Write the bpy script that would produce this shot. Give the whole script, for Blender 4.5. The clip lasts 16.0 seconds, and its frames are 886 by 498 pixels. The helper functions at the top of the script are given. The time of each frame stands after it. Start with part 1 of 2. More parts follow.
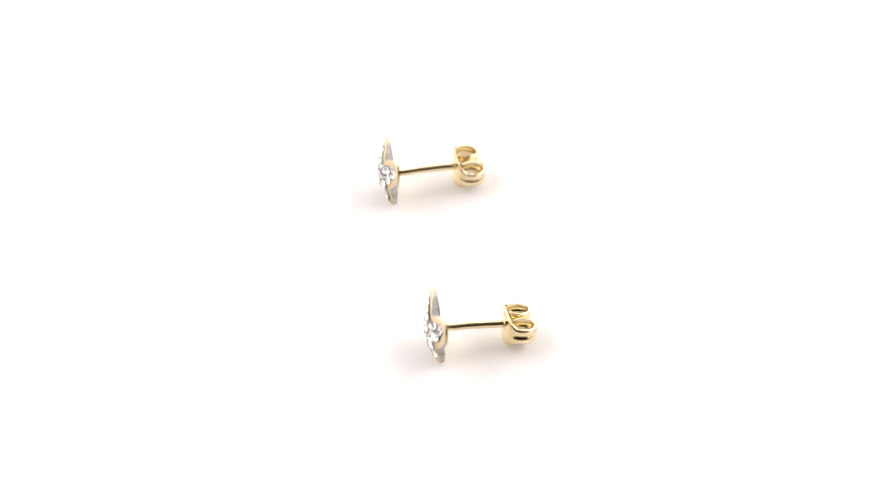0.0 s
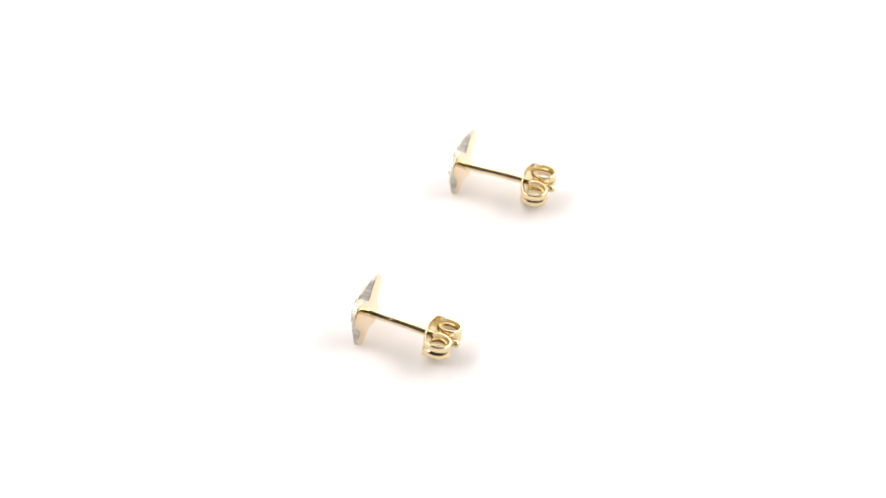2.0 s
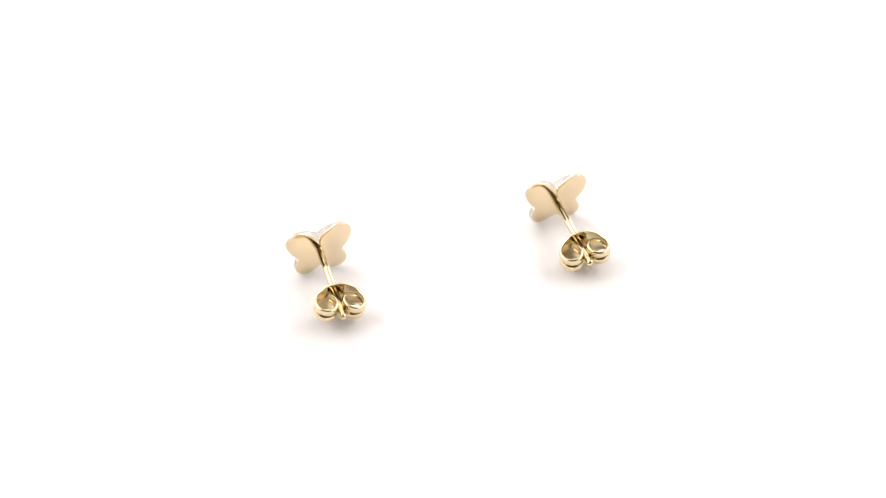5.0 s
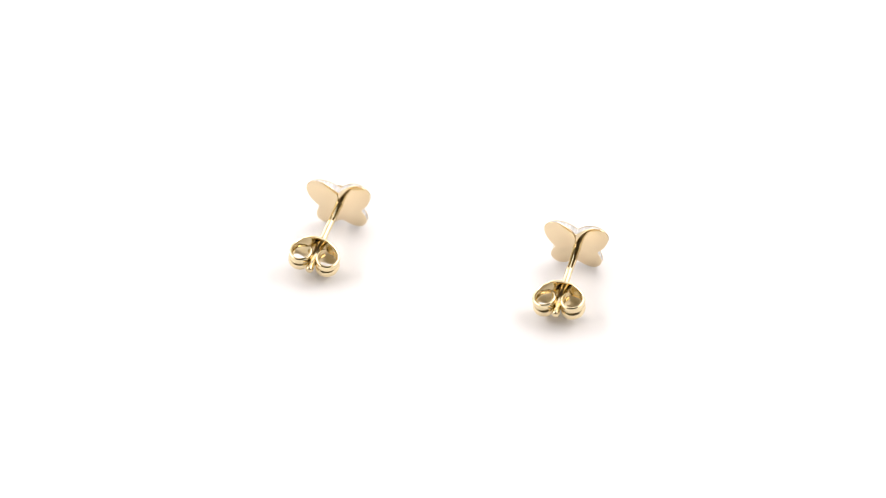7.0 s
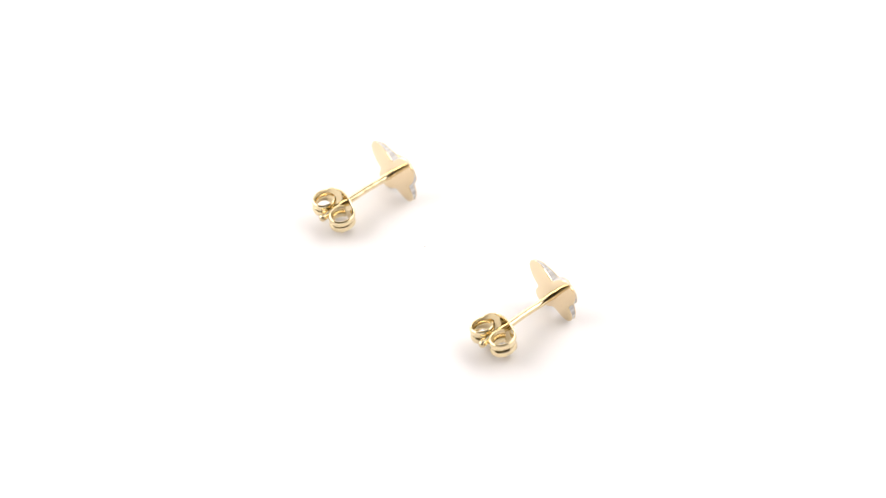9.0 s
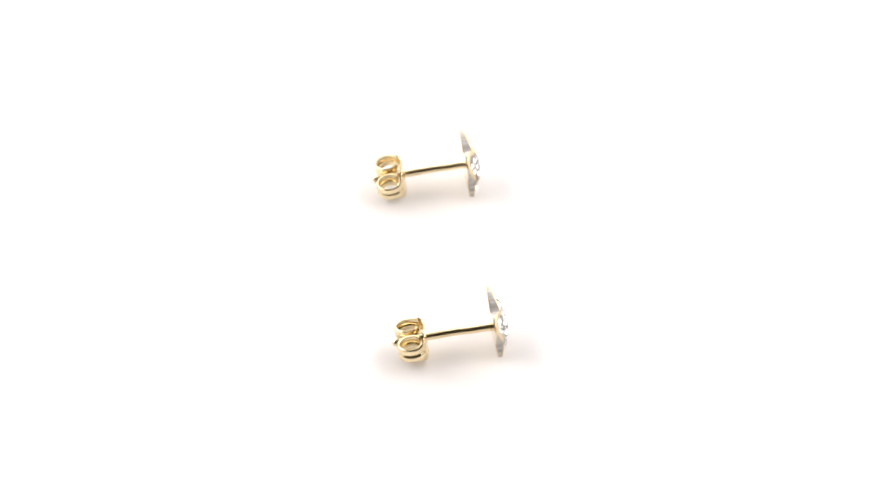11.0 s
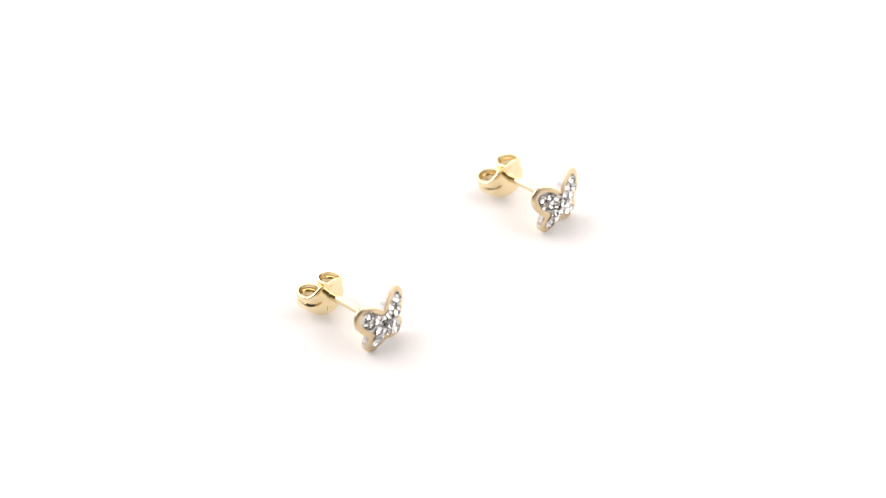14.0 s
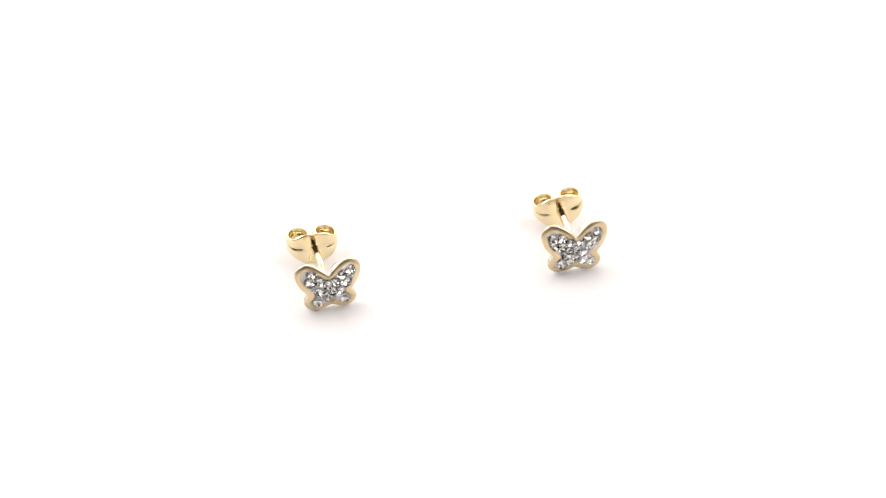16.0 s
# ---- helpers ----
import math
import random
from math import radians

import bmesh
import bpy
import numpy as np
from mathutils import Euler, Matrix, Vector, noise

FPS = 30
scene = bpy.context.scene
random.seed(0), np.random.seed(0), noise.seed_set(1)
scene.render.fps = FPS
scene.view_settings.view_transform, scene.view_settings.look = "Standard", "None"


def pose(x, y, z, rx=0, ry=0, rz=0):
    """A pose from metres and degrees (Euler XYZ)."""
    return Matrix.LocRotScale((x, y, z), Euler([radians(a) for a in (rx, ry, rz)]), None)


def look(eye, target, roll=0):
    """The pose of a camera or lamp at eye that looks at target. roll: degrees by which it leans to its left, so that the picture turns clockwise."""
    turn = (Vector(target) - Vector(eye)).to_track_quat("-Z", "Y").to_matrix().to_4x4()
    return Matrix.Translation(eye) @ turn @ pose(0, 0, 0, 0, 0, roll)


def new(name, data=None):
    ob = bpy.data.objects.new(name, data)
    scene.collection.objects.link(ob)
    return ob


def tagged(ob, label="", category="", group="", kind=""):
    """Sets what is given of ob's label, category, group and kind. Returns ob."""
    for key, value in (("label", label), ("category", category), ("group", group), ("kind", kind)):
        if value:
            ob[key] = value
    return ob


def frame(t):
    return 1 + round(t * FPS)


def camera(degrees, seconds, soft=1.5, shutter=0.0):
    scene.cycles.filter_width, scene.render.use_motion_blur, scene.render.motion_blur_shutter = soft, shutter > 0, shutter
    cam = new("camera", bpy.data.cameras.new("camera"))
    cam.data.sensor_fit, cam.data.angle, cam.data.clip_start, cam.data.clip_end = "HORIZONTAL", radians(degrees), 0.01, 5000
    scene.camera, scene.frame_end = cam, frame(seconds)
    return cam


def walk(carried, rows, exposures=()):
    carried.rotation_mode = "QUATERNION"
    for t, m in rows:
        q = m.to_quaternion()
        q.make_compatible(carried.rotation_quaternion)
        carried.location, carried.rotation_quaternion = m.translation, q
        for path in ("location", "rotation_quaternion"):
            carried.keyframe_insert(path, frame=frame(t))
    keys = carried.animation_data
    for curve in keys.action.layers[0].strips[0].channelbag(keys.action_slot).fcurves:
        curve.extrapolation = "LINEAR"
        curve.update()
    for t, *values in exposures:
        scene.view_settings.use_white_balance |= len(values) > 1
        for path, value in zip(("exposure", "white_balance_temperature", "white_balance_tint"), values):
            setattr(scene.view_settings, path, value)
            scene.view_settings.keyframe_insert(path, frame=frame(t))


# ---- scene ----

MM = 0.001
RATE = 16.864          # turntable speed, degrees a second, clockwise from above
END = 16.0

# ---------------- camera ----------------
cam = camera(16.755, END, soft=0.95)
EYE = Vector((-0.39618, -241.787, 205.56)) * MM
RIGHT = Vector((0.999357, -0.023078, -0.027441))
DOWN = Vector((-0.035855, -0.643225, -0.764838))
AHEAD = Vector((0.0, 0.76533, -0.643639))
STAND = Matrix((
    (RIGHT.x, -DOWN.x, -AHEAD.x, EYE.x),
    (RIGHT.y, -DOWN.y, -AHEAD.y, EYE.y),
    (RIGHT.z, -DOWN.z, -AHEAD.z, EYE.z),
    (0, 0, 0, 1)))
cam.data.dof.use_dof = True
cam.data.dof.focus_distance, cam.data.dof.aperture_fstop = 0.313, 20.0
walk(cam, [(0.0, STAND), (END, STAND)])

# ---------------- light ----------------
world = bpy.data.worlds.new("dim_room")
scene.world = world
world.use_nodes = True
world.node_tree.nodes["Background"].inputs[0].default_value = (1.0, 0.97, 0.94, 1)
world.node_tree.nodes["Background"].inputs[1].default_value = 0.05
scene.view_settings.exposure = 0.745


def softbox_light(name, eye, target, sx, sy, watts, colour):
    data = bpy.data.lights.new(name, "AREA")
    data.shape, data.size, data.size_y = "RECTANGLE", sx, sy
    data.energy, data.color = watts, colour
    ob = new(name, data)
    ob.matrix_world = look(eye, target)
    return ob


WARM = (1.0, 0.948, 0.942)
softbox_light("softbox_light_back", (0.0, 0.39, 0.13), (0, 0.06, 0.07), 0.7, 0.26, 0.72, WARM)
softbox_light("softbox_light_west", (-0.39, 0.06, 0.25), (0, 0.04, 0.10), 0.60, 0.48, 2.3, WARM)
softbox_light("softbox_light_east", (0.39, 0.06, 0.25), (0, 0.04, 0.10), 0.60, 0.48, 2.3, WARM)


# ---------------- materials ----------------
def material(name):
    m = bpy.data.materials.new(name)
    m.use_nodes = True
    return m, m.node_tree, m.node_tree.nodes["Principled BSDF"]


def grain(tree, bsdf, scale, strength, distance, rough=None, colours=None, detail=6.0, stretch=(1, 1, 1)):
    """Fine relief, and patches of gloss and colour at a larger scale."""
    n, l = tree.nodes, tree.links
    at = n.new("ShaderNodeTexCoord")
    mp = n.new("ShaderNodeMapping")
    mp.inputs["Scale"].default_value = stretch
    l.new(at.outputs["Object"], mp.inputs["Vector"])
    fine = n.new("ShaderNodeTexNoise")
    fine.inputs["Scale"].default_value, fine.inputs["Detail"].default_value = scale, detail
    l.new(mp.outputs[0], fine.inputs["Vector"])
    bump = n.new("ShaderNodeBump")
    bump.inputs["Strength"].default_value, bump.inputs["Distance"].default_value = strength, distance
    l.new(fine.outputs[0], bump.inputs["Height"])
    l.new(bump.outputs[0], bsdf.inputs["Normal"])
    broad = n.new("ShaderNodeTexNoise")
    broad.inputs["Scale"].default_value, broad.inputs["Detail"].default_value = scale * 0.15, 3.0
    l.new(mp.outputs[0], broad.inputs["Vector"])
    if rough:
        r = n.new("ShaderNodeMapRange")
        r.inputs["From Min"].default_value, r.inputs["From Max"].default_value = 0.3, 0.7
        r.inputs["To Min"].default_value, r.inputs["To Max"].default_value = rough
        l.new(broad.outputs[0], r.inputs["Value"])
        l.new(r.outputs[0], bsdf.inputs["Roughness"])
    if colours:
        ramp = n.new("ShaderNodeValToRGB")
        ramp.color_ramp.elements[0].position, ramp.color_ramp.elements[1].position = 0.3, 0.7
        ramp.color_ramp.elements[0].color = (*colours[0], 1)
        ramp.color_ramp.elements[1].color = (*colours[1], 1)
        l.new(broad.outputs[0], ramp.inputs[0])
        l.new(ramp.outputs[0], bsdf.inputs["Base Color"])


def metal(name, dark, light, rough, scale, strength, stretch=(1, 1, 1), metallic=1.0):
    m, tree, b = material(name)
    b.inputs["Metallic"].default_value = metallic
    grain(tree, b, scale, strength, 0.00003, rough, (dark, light), detail=2.0, stretch=stretch)
    return m


GOLD = metal("polished_gold", (0.80, 0.66, 0.40), (0.88, 0.765, 0.51), (0.09, 0.17), 700, 0.35)
GOLD_BACK = metal("drawn_gold_sheet", (0.82, 0.67, 0.44), (0.88, 0.745, 0.52), (0.08, 0.17), 600, 0.45)
GOLD_SATIN = metal("satin_gold", (0.71, 0.565, 0.345), (0.79, 0.65, 0.425), (0.28, 0.38), 3000, 0.18)
WHITE_METAL = metal("pale_cast_metal", (0.43, 0.41, 0.395), (0.84, 0.845, 0.83), (0.32, 0.42), 24000, 1.8, (1, 0.02, 1), 0.45)
FOIL = metal("silver_foil", (0.96, 0.96, 0.955), (0.98, 0.98, 0.975), (0.02, 0.05), 900, 0.05)


def crystal_material():
    m, tree, b = material("cut_crystal")
    b.inputs["Base Color"].default_value = (1.0, 1.0, 1.0, 1)
    b.inputs["Transmission Weight"].default_value = 1.0
    b.inputs["Roughness"].default_value = 0.0
    b.inputs["IOR"].default_value = 1.65
    return m


CRYSTAL = crystal_material()


def matt(name, dark, light, rough, scale, strength, distance):
    m, tree, b = material(name)
    grain(tree, b, scale, strength, distance, rough, (dark, light))
    return m


PASTE = matt("setting_paste", (0.80, 0.795, 0.79), (0.87, 0.865, 0.855), (0.35, 0.5), 2500, 0.3, 0.00005)
ACRYLIC = matt("white_turntable_top", (0.795, 0.790, 0.788), (0.815, 0.811, 0.808), (0.5, 0.6), 220, 0.05, 0.00004)
SCUFF = matt("grey_scuff", (0.38, 0.36, 0.35), (0.46, 0.44, 0.43), (0.6, 0.8), 4000, 0.3, 0.00003)
FABRIC = matt("white_panel_fabric", (0.78, 0.77, 0.75), (0.84, 0.83, 0.81), (0.8, 0.95), 900, 0.25, 0.0004)
LAMINATE = matt("white_table_laminate", (0.74, 0.73, 0.72), (0.80, 0.79, 0.78), (0.4, 0.5), 60, 0.1, 0.0003)
CREAM_PAINT = matt("cream_paint", (0.58, 0.52, 0.46), (0.64, 0.58, 0.52), (0.7, 0.85), 30, 0.15, 0.0008)
BLACK_SHELL = matt("black_softbox_shell", (0.03, 0.03, 0.03), (0.05, 0.05, 0.05), (0.5, 0.7), 200, 0.2, 0.0005)


# ---------------- mesh helpers ----------------
def mesh_of(name, verts, faces, mats, slots=None, smooth=True, sharp=35):
    me = bpy.data.meshes.new(name)
    me.from_pydata([tuple(v) for v in verts], [], faces)
    for m in mats if isinstance(mats, (list, tuple)) else [mats]:
        me.materials.append(m)
    if slots:
        me.polygons.foreach_set("material_index", slots)
    bm = bmesh.new()
    bm.from_mesh(me)
    bmesh.ops.recalc_face_normals(bm, faces=bm.faces)
    bm.to_mesh(me)
    bm.free()
    me.polygons.foreach_set("use_smooth", [smooth] * len(me.polygons))
    if smooth:
        me.set_sharp_from_angle(angle=radians(sharp))
    me.update()
    return me


def part(name, me, parent, label="", m=None):
    ob = new(name, me)
    ob.parent = parent
    if m is not None:
        ob.matrix_basis = m
    if label:
        tagged(ob, label)
    return ob


def box_mesh(name, lo, hi, mat, bevel=0.0):
    bm = bmesh.new()
    bmesh.ops.create_cube(bm, size=1.0)
    size, mid = Vector(hi) - Vector(lo), (Vector(hi) + Vector(lo)) / 2
    for v in bm.verts:
        v.co = Vector((v.co.x * size.x, v.co.y * size.y, v.co.z * size.z)) + mid
    if bevel:
        bmesh.ops.bevel(bm, geom=bm.edges[:], offset=bevel, segments=2, affect="EDGES")
    me = bpy.data.meshes.new(name)
    bm.to_mesh(me)
    bm.free()
    me.materials.append(mat)
    return me


def lathe(name, rings, sides, mat, sharp=35):
    """A body of revolution about z: rings of (radius, height)."""
    verts, faces = [], []
    for r, z in rings:
        for k in range(sides):
            a = 2 * math.pi * k / sides
            verts.append((r * math.cos(a), r * math.sin(a), z))
    for i in range(len(rings) - 1):
        for k in range(sides):
            j = (k + 1) % sides
            faces.append((i * sides + k, i * sides + j, (i + 1) * sides + j, (i + 1) * sides + k))
    faces.append(tuple(range(sides)))
    faces.append(tuple(range((len(rings) - 1) * sides, len(rings) * sides)))
    return mesh_of(name, verts, faces, mat, sharp=sharp)


def curve_through(points, steps, closed=False):
    """Catmull-Rom through 2D or 3D points."""
    pts = [Vector(p) for p in points]
    n = len(pts)
    out = []
    for i in range(n if closed else n - 1):
        if closed:
            a, b, c, d = (pts[(i + k) % n] for k in (-1, 0, 1, 2))
        else:
            a, b, c, d = pts[max(i - 1, 0)], pts[i], pts[i + 1], pts[min(i + 2, n - 1)]
        for k in range(steps):
            t = k / steps
            out.append(0.5 * (2 * b + (c - a) * t + (2 * a - 5 * b + 4 * c - d) * t * t + (3 * b - 3 * c + d - a) * t ** 3))
    if not closed:
        out.append(pts[-1])
    return out


def tube(name, path, radii, sides, mat):
    """A round bar along a path, with rounded ends."""
    verts, faces = [], []
    n = len(path)
    for i, p in enumerate(path):
        along = (path[min(i + 1, n - 1)] - path[max(i - 1, 0)]).normalized()
        side = along.cross(Vector((0, 0, 1))).normalized()
        up = side.cross(along)
        for k in range(sides):
            a = 2 * math.pi * k / sides
            verts.append(p + radii[i] * (math.cos(a) * side + math.sin(a) * up))
    for i in range(n - 1):
        for k in range(sides):
            j = (k + 1) % sides
            faces.append((i * sides + k, i * sides + j, (i + 1) * sides + j, (i + 1) * sides + k))
    faces.append(tuple(range(sides)))
    faces.append(tuple(range((n - 1) * sides, n * sides)))
    return mesh_of(name, verts, faces, mat, sharp=60)


# ---------------- the light box and the studio round it ----------------
def structure(name, lo, hi, mat, label, category, bevel=0.0):
    ob = new(name, box_mesh(name, lo, hi, mat, bevel))
    return tagged(ob, label, category, kind="structure")


def studio():
    structure("table", (-0.6, -0.45, -0.75), (0.6, 0.45, -0.03), LAMINATE, "white laminate table under the light box", "table", 0.004)
    structure("wall_north", (-0.40, 0.40, -0.03), (0.40, 0.404, 0.50), FABRIC, "white back wall of the light box", "wall")
    structure("wall_west", (-0.404, -0.22, -0.03), (-0.40, 0.404, 0.50), FABRIC, "white side wall of the light box", "wall")
    structure("wall_east", (0.40, -0.22, -0.03), (0.404, 0.404, 0.50), FABRIC, "white side wall of the light box", "wall")
    # unseen reflector, added so that its bounce softens the shadows under the earrings
    structure("added_bounce_panel", (-0.404, 0.10, 0.50), (0.404, 0.404, 0.504), FABRIC, "unseen white bounce panel added over the rear of the light box", "panel")
    cream = "plain cream wall of the studio room"
    structure("floor", (-1.6, -2.0, -0.80), (1.6, 1.2, -0.75), CREAM_PAINT, "plain cream studio floor", "floor")
    structure("ceiling", (-1.6, -2.0, 1.60), (1.6, 1.2, 1.65), CREAM_PAINT, "plain cream studio ceiling", "ceiling")
    structure("wall_room_south", (-1.6, -2.05, -0.75), (1.6, -2.0, 1.60), CREAM_PAINT, cream, "wall")
    structure("wall_room_north", (-1.6, 1.2, -0.75), (1.6, 1.25, 1.60), CREAM_PAINT, cream, "wall")
    structure("wall_room_west", (-1.65, -2.0, -0.75), (-1.6, 1.2, 1.60), CREAM_PAINT, cream, "wall")
    structure("wall_room_east", (1.6, -2.0, -0.75), (1.65, 1.2, 1.60), CREAM_PAINT, cream, "wall")


studio()


# ---------------- turntable ----------------
def scuff_mesh(size, rnd):
    """A thin curved sliver of dirt, uneven in width."""
    n = 14
    bend = rnd.uniform(0.6, 2.2)
    verts = []
    for i in range(n):
        a = bend * (i / (n - 1) - 0.5)
        w = 0.07 * size * (0.35 + rnd.random()) * math.sin(math.pi * (i + 0.6) / (n + 0.2))
        for r in (-w, w):
            verts.append(((size / bend * 2 + r) * math.sin(a) * MM, ((size / bend * 2 + r) * math.cos(a) - size / bend * 2) * MM, 0.0))
    verts += [(x, y, 0.000012) for x, y, _ in verts]
    m = 2 * n
    faces = []
    for i in range(n - 1):
        k = 2 * i
        faces += [(k, k + 1, k + 3, k + 2), (m + k, m + k + 2, m + k + 3, m + k + 1), (k, k + 2, m + k + 2, m + k), (k + 1, m + k + 1, m + k + 3, k + 3)]
    faces += [(0, m, m + 1, 1), (m - 2, m - 1, 2 * m - 1, 2 * m - 2)]
    return mesh_of("scuff", verts, faces, SCUFF, smooth=False)


def turntable():
    base = tagged(new("turntable"), "round white turntable with a smooth matt top, turning slowly", "turntable")
    part("platter", lathe("platter", [(0.002, -0.009), (0.148, -0.009), (0.150, -0.007), (0.150, -0.001), (0.149, 0.0), (0.002, 0.0)], 128, ACRYLIC), base)
    part("foot_ring", lathe("foot_ring", [(0.09, -0.030), (0.10, -0.028), (0.10, -0.0092), (0.09, -0.0092)], 64, BLACK_SHELL), base, "dark ring under the platter")
    rnd = random.Random(21)
    for x, y, size in ((0.02, 0.95, 0.34), (-1.0, 1.1, 0.24), (-1.40, 1.56, 0.16), (-1.13, 2.3, 0.14), (-0.92, 0.1, 0.28), (-1.5, 0.2, 0.22),
                       (0.72, -3.85, 0.5), (-16.1, -11.5, 0.25)):
        part("scuff", scuff_mesh(size, rnd), base, "faint pale grey scuff", pose(x * MM, y * MM, 0.00001, 0, 0, rnd.uniform(0, 360)))
    return base


TABLE_THING = turntable()


# ---------------- earrings (millimetres, then scaled) ----------------
HALF = [(0, 1.60), (0.5, 2.15), (1.3, 2.74), (2.2, 3.0), (2.93, 2.74), (3.41, 2.12), (3.40, 1.3), (2.98, 0.32),
        (2.24, -0.5), (2.62, -1.1), (2.76, -1.75), (2.46, -2.36), (1.80, -2.69), (0.98, -2.52), (0, -1.96)]
BACK, FRONT = -0.2, -1.25


def butterfly_outline(steps=5):
    """The outline, anticlockwise from the top notch, with the notches kept sharp."""
    knee = 8
    upper = curve_through(HALF[:knee + 1], steps)
    lower = curve_through(HALF[knee:], steps)
    right = upper[:-1] + lower
    left = [Vector((-p.x, p.y)) for p in reversed(right[1:-1])]
    return right + left


def inset(outline, d):
    n = len(outline)
    out = []
    for i, p in enumerate(outline):
        along = (outline[(i + 1) % n] - outline[i - 1]).normalized()
        out.append(p + d * Vector((along.y, -along.x)))
    for _ in range(3):
        out = [(out[i - 1] + 2 * out[i] + out[(i + 1) % n]) / 4 for i in range(n)]
    return out


def loft(name, loops, mats, cap_first=False, cap_last=False, sharp=35):
    """Joins closed loops of equal length; loops hold points in millimetres."""
    n = len(loops[0])
    verts = [Vector(p) * MM for loop in loops for p in loop]
    faces = []
    for i in range(len(loops) - 1):
        for k in range(n):
            j = (k + 1) % n
            faces.append((i * n + k, i * n + j, (i + 1) * n + j, (i + 1) * n + k))
    for flag, i in ((cap_first, 0), (cap_last, len(loops) - 1)):
        if flag:
            verts.append(sum((verts[i * n + k] for k in range(n)), Vector()) / n)
            c = len(verts) - 1
            faces += [(i * n + k, i * n + (k + 1) % n, c) for k in range(n)]
    return mesh_of(name, verts, faces, mats, sharp=sharp)


def at_depth(loop, y):
    return [(p.x, y, p.y) for p in loop]


def front(x, z):
    """Depth of the border's face: full in the middle, thin at the wing tips."""
    r2 = (x * x + z * z) / (3.9 * 3.9)
    return BACK - 0.30 - 0.85 * max(-0.1, 1 - r2)


def on_front(loop, dy):
    return [(p.x, front(p.x, p.y) + dy, p.y) for p in loop]


def dome(x, z):
    """Depth of the setting's surface: it bulges to the front."""
    return front(x, z) + 0.10 - 0.22 * max(0.0, 1 - (x * x / 8.0 + (z - 0.1) ** 2 / 7.0))


OUT = butterfly_outline()


def pinch(p):
    """Draws the inner edge of the border in at the waist and between the lower wings."""
    x = p.x * (1 - 0.22 * math.exp(-((p.y + 0.45) / 0.55) ** 2))
    y = p.y * (1 - 0.26 * math.exp(-(p.x / 0.6) ** 2)) if p.y < 0 else p.y
    return Vector((x, y))


RIM_IN = [pinch(p) for p in inset(OUT, 0.62)]


def backplate_mesh():
    edge = inset(OUT, 0.02)
    return loft("backplate", [at_depth(inset(OUT, 0.12), BACK - 0.10), at_depth(edge, BACK - 0.09), at_depth(edge, BACK - 0.02), at_depth(inset(OUT, 0.06), BACK),
                              at_depth([p * 0.93 for p in OUT], BACK + 0.02), at_depth([p * 0.82 for p in OUT], BACK + 0.045), at_depth([p * 0.66 for p in OUT], BACK + 0.065),
                              at_depth([p * 0.45 for p in OUT], BACK + 0.08), at_depth([p * 0.22 for p in OUT], BACK + 0.085)], GOLD_BACK, False, True)


def wall_mesh():
    a, b = inset(OUT, 0.03), inset(OUT, 0.30)
    return loft("side_wall", [at_depth(b, BACK - 0.092), at_depth(a, BACK - 0.092), on_front(a, 0.127), on_front(b, 0.127)], WHITE_METAL)


def rim_mesh():
    mid = inset(OUT, 0.30)
    return loft("rim", [on_front(inset(OUT, 0.03), 0.125), on_front(OUT, 0.11), on_front(OUT, 0.08), on_front(inset(OUT, 0.02), 0.04), on_front(inset(OUT, 0.06), 0.015),
                        on_front(inset(OUT, 0.12), 0.0), on_front(mid, -0.015), on_front([(p * 0.3 + q * 0.7) for p, q in zip(mid, RIM_IN)], 0.0),
                        on_front([(p * 0.1 + q * 0.9) for p, q in zip(mid, RIM_IN)], 0.02), on_front(RIM_IN, 0.07), on_front(RIM_IN, 0.25)], GOLD_SATIN, sharp=60)


def setting_mesh(stones, radius):
    """The bed: it swells a little between the stones and has a conical seat under each."""
    rings, loops = 44, []
    for k in range(rings):
        f = 1.03 * (1 - k / rings)
        loop = []
        for p in RIM_IN:
            x, z = p.x * f, p.y * f
            near = min(math.hypot(x - a, z - b) for a, b in stones) / radius
            y = dome(x, z) - 0.05 * min(1.0, max(0.0, near - 1.0) / 0.2)
            if near < 1.04:
                y += 0.74 * radius * (1.04 - near) + 0.02
            loop.append((x, y, z))
        loops.append(loop)
    return loft("setting", loops, PASTE, False, True)


def crystal_mesh():
    """A round cut stone of radius 1: crown of clear glass, foiled pavilion below. It faces +z."""
    verts = [(0, 0, 0.40)]
    for k in range(8):
        a = math.pi / 4 * k
        verts.append((0.54 * math.cos(a), 0.54 * math.sin(a), 0.40))
    for k in range(8):
        a = math.pi / 4 * (k + 0.5)
        verts.append((0.82 * math.cos(a), 0.82 * math.sin(a), 0.23))
    for k in range(16):
        a = math.pi / 8 * k
        verts.append((math.cos(a), math.sin(a), 0.0))
    verts.append((0, 0, -0.64))
    faces, slots = [tuple(range(1, 9))], [0]

    def girdle(i):
        return 17 + i % 16

    for k in range(8):
        t0, t1, m0, m1 = 1 + k, 1 + (k + 1) % 8, 9 + k, 9 + (k + 7) % 8
        faces += [(t0, t1, m0), (t0, m0, girdle(2 * k)), (t0, girdle(2 * k), m1),
                  (m0, girdle(2 * k), girdle(2 * k + 1)), (m0, girdle(2 * k + 1), girdle(2 * k + 2))]
        slots += [0] * 5
    for k in range(8):
        faces.append((girdle(2 * k), girdle(2 * k + 1), girdle(2 * k + 2), 33))
        slots.append(1)
    return mesh_of("crystal", verts[:], faces, [CRYSTAL, FOIL], slots, smooth=False)


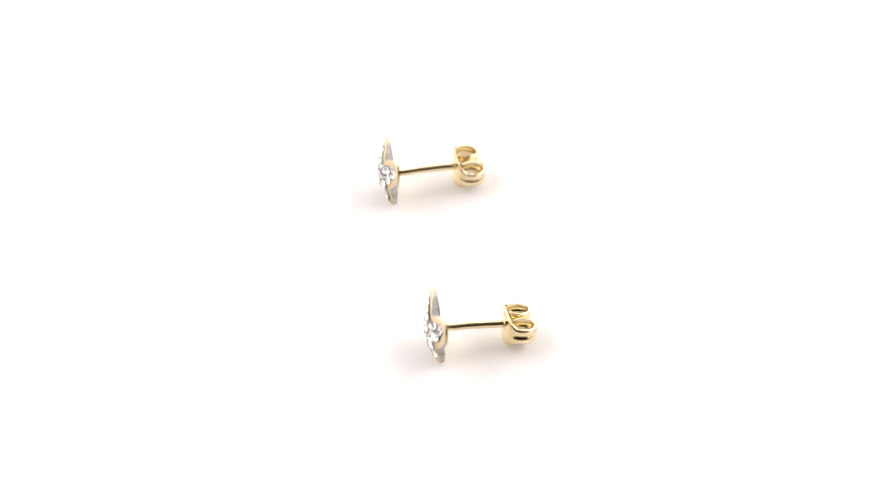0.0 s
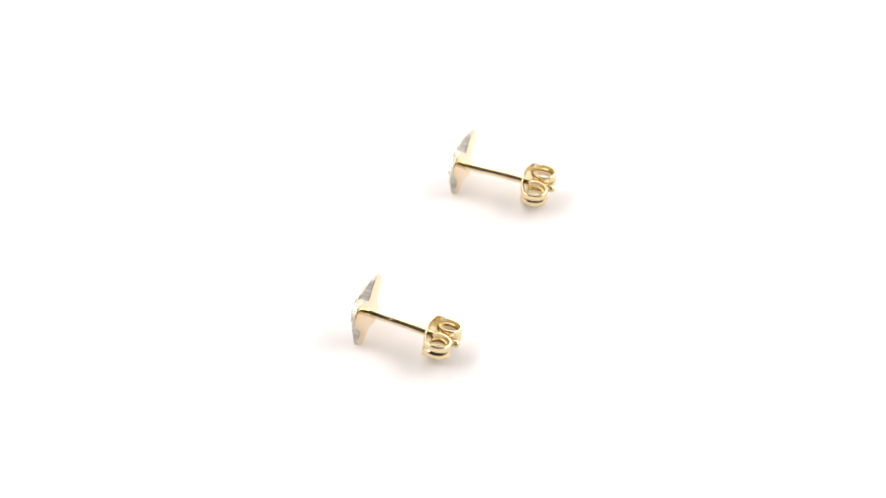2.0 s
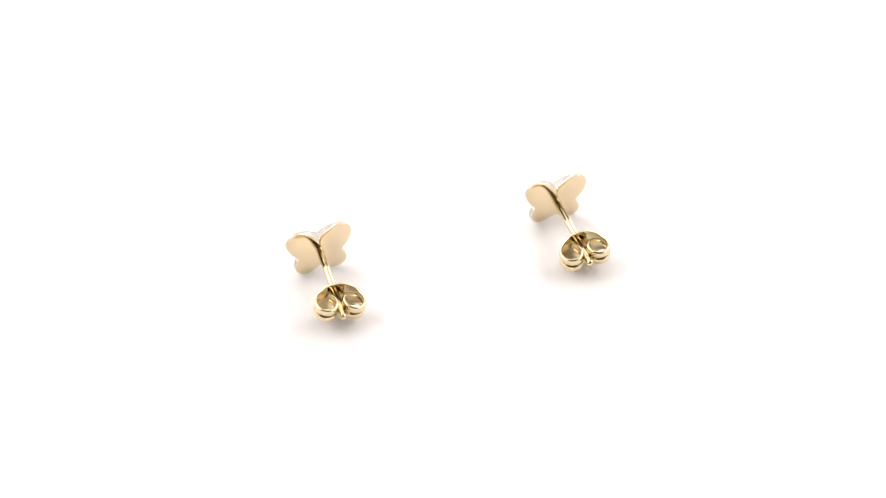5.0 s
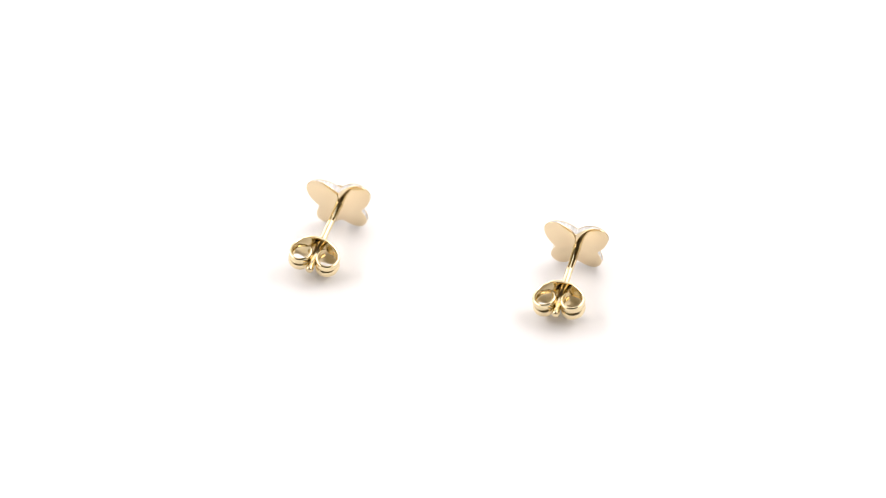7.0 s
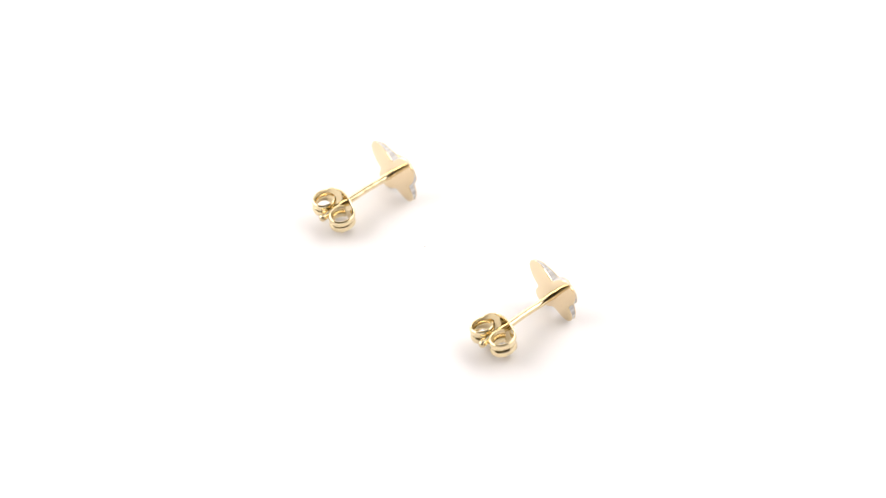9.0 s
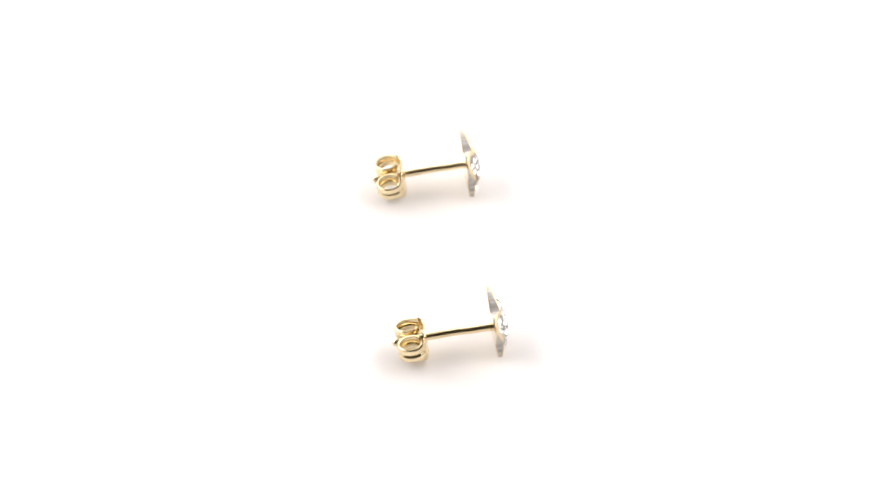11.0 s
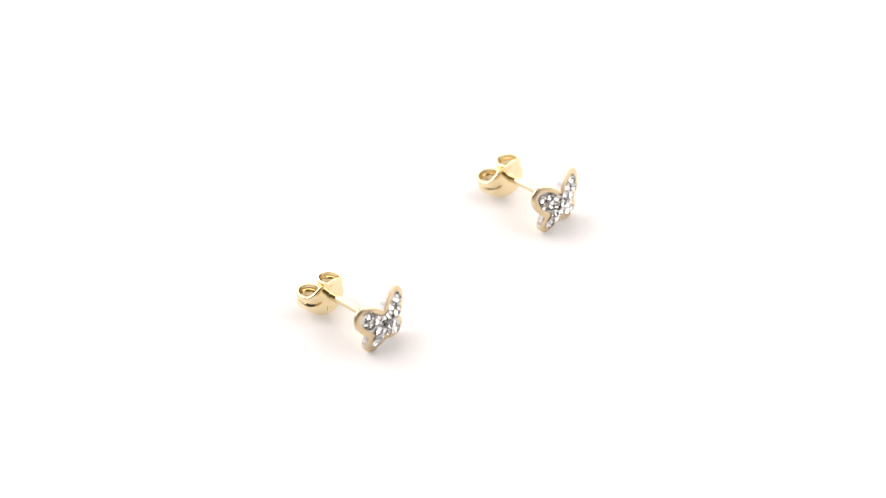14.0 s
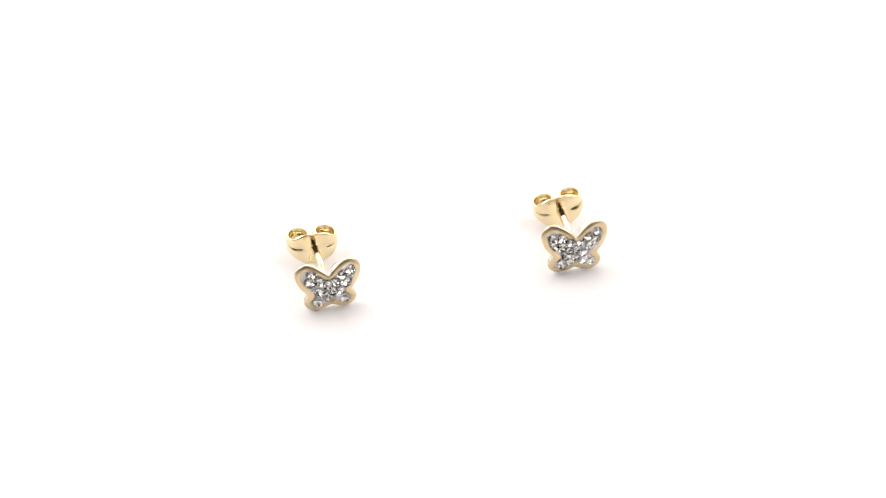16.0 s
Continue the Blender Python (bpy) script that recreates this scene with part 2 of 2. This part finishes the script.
def post_mesh(rise, kink, dents):
    """The wire: swollen foot, a kink, shallow dents, a notch and a rounded tip."""
    path, radii = [], []
    n = 120
    for i in range(n + 1):
        s = i / n
        y = BACK - 0.02 + (10.0 - BACK) * s
        r = 0.395
        r += 0.05 * math.exp(-((y - BACK - 0.14) / 0.16) ** 2)
        for c, w, d in (*dents, (9.1, 0.22, 0.05)):
            r -= d * math.exp(-((y - c) / w) ** 2)
        if y > 9.7:
            r *= math.sqrt(max(0.02, 1 - ((y - 9.7) / 0.31) ** 2))
        z = rise * math.sin(math.pi * s) - kink[1] * math.exp(-((y - kink[0]) / 0.9) ** 2)
        path.append(Vector((0.006 * math.sin(y * 2.1), y, z)) * MM)
        radii.append(r * MM)
    return tube("post", path, radii, 24, GOLD)


NUT_R = 2.58


def nut_height(x, low=False):
    if low:
        return 0.77 + 1.16 * max(0.0, 1 - (abs(x) / 2.5) ** 2.6)
    return 0.81 + 0.96 * max(0.0, 1 - (abs(x) / 2.4) ** 2.4)


def nut_depth(x):
    return 0.09 * x * x


def band(name, path, heights, creases, thick, mat):
    """A strip on edge: plan path (x, y) and half heights, creased along its middle between two soft ridges."""
    rows = (-1.0, -0.95, -0.88, -0.55, -0.2, -0.07, 0.0, 0.07, 0.2, 0.55, 0.88, 0.95, 1.0)
    swell = (-0.05, -0.01, 0.02, 0.08, 0.03, -0.05, -0.09, -0.05, 0.03, 0.08, 0.02, -0.01, -0.05)
    n, m = len(path), len(rows)
    verts, faces = [], []
    for side in (1, -1):
        for i, p in enumerate(path):
            along = (path[min(i + 1, n - 1)] - path[max(i - 1, 0)]).normalized()
            out = Vector((along.y, -along.x))
            for k, (r, b) in enumerate(zip(rows, swell)):
                edge = 0.6 if k in (0, m - 1) else 1.0
                q = p + out * (b * creases[i] + side * edge * thick / 2)
                verts.append(Vector((q.x, q.y, r * heights[i][r < 0])) * MM)
    top = n * m
    for i in range(n - 1):
        for k in range(m - 1):
            a, b, c, d = i * m + k, (i + 1) * m + k, (i + 1) * m + k + 1, i * m + k + 1
            faces += [(a, b, c, d), (top + d, top + c, top + b, top + a)]
        for k in (0, m - 1):
            faces.append((i * m + k, (i + 1) * m + k, top + (i + 1) * m + k, top + i * m + k))
    for i in (0, n - 1):
        for k in range(m - 1):
            faces.append((i * m + k, i * m + k + 1, top + i * m + k + 1, top + i * m + k))
    return mesh_of(name, verts, faces, mat, sharp=60)


def clutch_mesh():
    """The clutch: one strip with an oval, dished middle, creased at its ends, and both ends rolled in behind."""
    half = [Vector((x * 1.3 / 8, nut_depth(x * 1.3 / 8))) for x in range(9)] + [Vector((1.45, nut_depth(1.45)))]
    cx, cy, rx, ry = 1.47, 1.53, NUT_R - 1.47, 1.32
    for k in range(1, 34):
        a = radians(-82 + k * 9.5)
        shrink = 1 - 0.0024 * max(0, k - 25) ** 2
        half.append(Vector((cx + rx * shrink * math.cos(a), cy + ry * shrink * math.sin(a))))
    hs, cr = [], []
    for i, p in enumerate(half):
        hs.append((nut_height(p.x), nut_height(p.x, True)) if i < 22 else (0.81 + 0.008 * (i - 22), 0.79))
        cr.append(min(1.0, max(0.0, abs(p.x) - 0.7) / 0.6) if i < 22 else 1.0)
    path = [Vector((-p.x, p.y)) for p in reversed(half[1:])] + half
    return band("clutch", path, hs[:0:-1] + hs, cr[:0:-1] + cr, 0.20, GOLD)


def stamp_mesh(w):
    return box_mesh("stamp", (-w * MM, -0.012 * MM, -0.16 * MM), (w * MM, 0.012 * MM, 0.16 * MM), GOLD_SATIN)


def hallmark_mesh():
    """A shallow square punch mark with a raised edge."""
    loops = []
    for r, y in ((0.30, 0.0), (0.28, -0.035), (0.24, -0.035), (0.22, 0.01)):
        loops.append([(r * x, y, r * z) for x, z in ((-0.85, -1), (0, -1), (0.85, -1), (0.85, 0), (0.85, 1), (0, 1), (-0.85, 1), (-0.85, 0))])
    return loft("hallmark", loops, GOLD_SATIN, sharp=30)


def eye_mesh():
    """The raised eye through which the wire passes."""
    loops = []
    n = 24
    for y, r in ((-0.02, 0.60), (-0.11, 0.56), (-0.145, 0.50), (-0.155, 0.45), (-0.13, 0.41), (0.0, 0.405)):
        loops.append([(r * math.cos(2 * math.pi * k / n), y, r * math.sin(2 * math.pi * k / n)) for k in range(n)])
    return loft("eye", loops, GOLD, sharp=60)


STONE = crystal_mesh()
MESH = dict(backplate=backplate_mesh(), wall=wall_mesh(), rim=rim_mesh(), clutch=clutch_mesh(), eye=eye_mesh(), stamp=stamp_mesh(0.06), hallmark=hallmark_mesh())


def earring(label, stones, radius, plate_at, post_x, post_z, bend, nut_at, nut_z, nut_turn, seed, punched):
    rnd = random.Random(seed)
    top = tagged(new("stud_earring"), label, "earring", "pair of stud earrings")
    plate = part("butterfly", MESH["backplate"], top, "smooth pale gold back of the butterfly", plate_at)
    part("side_wall", MESH["wall"], plate, "pale white metal edge")
    part("rim", MESH["rim"], plate, "satin yellow gold border")
    part("setting", setting_mesh(stones, radius), plate, "pale grey setting bed between the stones")
    for x, z in stones:
        e = 0.02
        slope_x = (dome(x + e, z) - dome(x - e, z)) / (2 * e)
        slope_z = (dome(x, z + e) - dome(x, z - e)) / (2 * e)
        face = Vector((slope_x, -1, slope_z)).normalized()
        face = (face + Vector([rnd.uniform(-0.26, 0.26) for _ in range(3)])).normalized()
        r = radius * rnd.uniform(0.94, 1.05)
        m = Matrix.Translation(Vector((x, dome(x, z) - 0.05, z)) * MM) @ face.to_track_quat("Z", "Y").to_matrix().to_4x4()
        m = m @ pose(0, 0, 0, 0, 0, rnd.uniform(0, 45)) @ Matrix.Scale(r * MM, 4)
        part("crystal", STONE, plate, "", m)
    part("post", post_mesh(*bend), top, "thin gold wire post", pose(post_x * MM, 0, post_z * MM))
    nut = part("clutch", MESH["clutch"], top, "polished gold friction back", pose(post_x * MM, nut_at * MM, (post_z + nut_z) * MM, 0, nut_turn, 0))
    part("eye", MESH["eye"], nut, "", pose(0, 0, -nut_z * MM))
    for x in (-0.36, -0.12, 0.12, 0.36):
        part("stamp", MESH["stamp"], nut, "faint worn stamp", pose(x * MM, (nut_depth(x) - 0.105) * MM, 1.25 * MM, 0, rnd.uniform(-12, 12), 0))
    if punched:
        part("hallmark", MESH["hallmark"], nut, "small square punch mark", pose(-0.35 * MM, (nut_depth(0.35) - 0.10) * MM, -1.2 * MM, 0, 8, 0))
    return top


STONES_A = [(-1.73, 1.99), (-2.02, 1.12), (-1.05, 1.12), (-0.21, 0.71), (0.62, 0.88), (1.35, 1.42), (2.35, 1.66), (1.78, 0.58), (-1.2, -0.1), (-0.48, -0.42),
            (0.25, -0.15), (-0.1, -1.05), (1.02, -0.38), (1.44, -1.62), (-1.4, -1.56)]
STONES_B = [(-2.25, 1.62), (-1.40, 1.62), (-0.53, 1.17), (-2.25, 0.77), (-1.48, 0.72), (-0.75, 0.40), (0.03, 0.35), (0.36, 1.17), (1.25, 1.60), (2.26, 1.85), (2.17, 1.0), (1.45, 0.62),
            (-1.0, -0.35), (-0.12, -0.52), (0.85, -1.05), (-0.62, -1.20), (1.70, -1.55), (-1.48, -1.72), (0.80, -0.16)]
FIRST = earring("yellow gold butterfly stud earring set with clear stones", STONES_A, 0.58, pose(0, -0.08 * MM, 0, 0, 0, -0.3), -0.1, -0.17, (0.15, (1.7, 0.045), ((2.4, 0.5, 0.025), (3.9, 0.35, 0.02))), 6.6, 0.02, 4, 4, True)
SECOND = earring("yellow gold butterfly stud earring set with clear stones", STONES_B, 0.53, pose(0, 0.12 * MM, 0.05 * MM, 3.5, 0, 2.5) @ Matrix.Scale(1.03, 4), 0.05, 0.18, (0.13, (1.5, 0.05), ((2.2, 0.4, 0.03), (3.3, 0.35, 0.025), (4.3, 0.45, 0.03))), 6.6, 0.04, -10, 9, False)
FIRST_AT = pose(-5.24 * MM, 12.46 * MM, 2.73 * MM, -4.2, -0.8, -77.97)
SECOND_AT = pose(-0.92 * MM, -13.23 * MM, 2.79 * MM, -6.9, 2.0, -81.2)


# ---------------- what turns ----------------
def motions():
    steps = 64
    for thing, start in ((TABLE_THING, Matrix.Identity(4)), (FIRST, FIRST_AT), (SECOND, SECOND_AT)):
        rows = []
        for k in range(steps + 1):
            t = END * k / steps
            rows.append((t, pose(0, 0, 0, 0, 0, -RATE * t) @ start))
        walk(thing, rows)


motions()
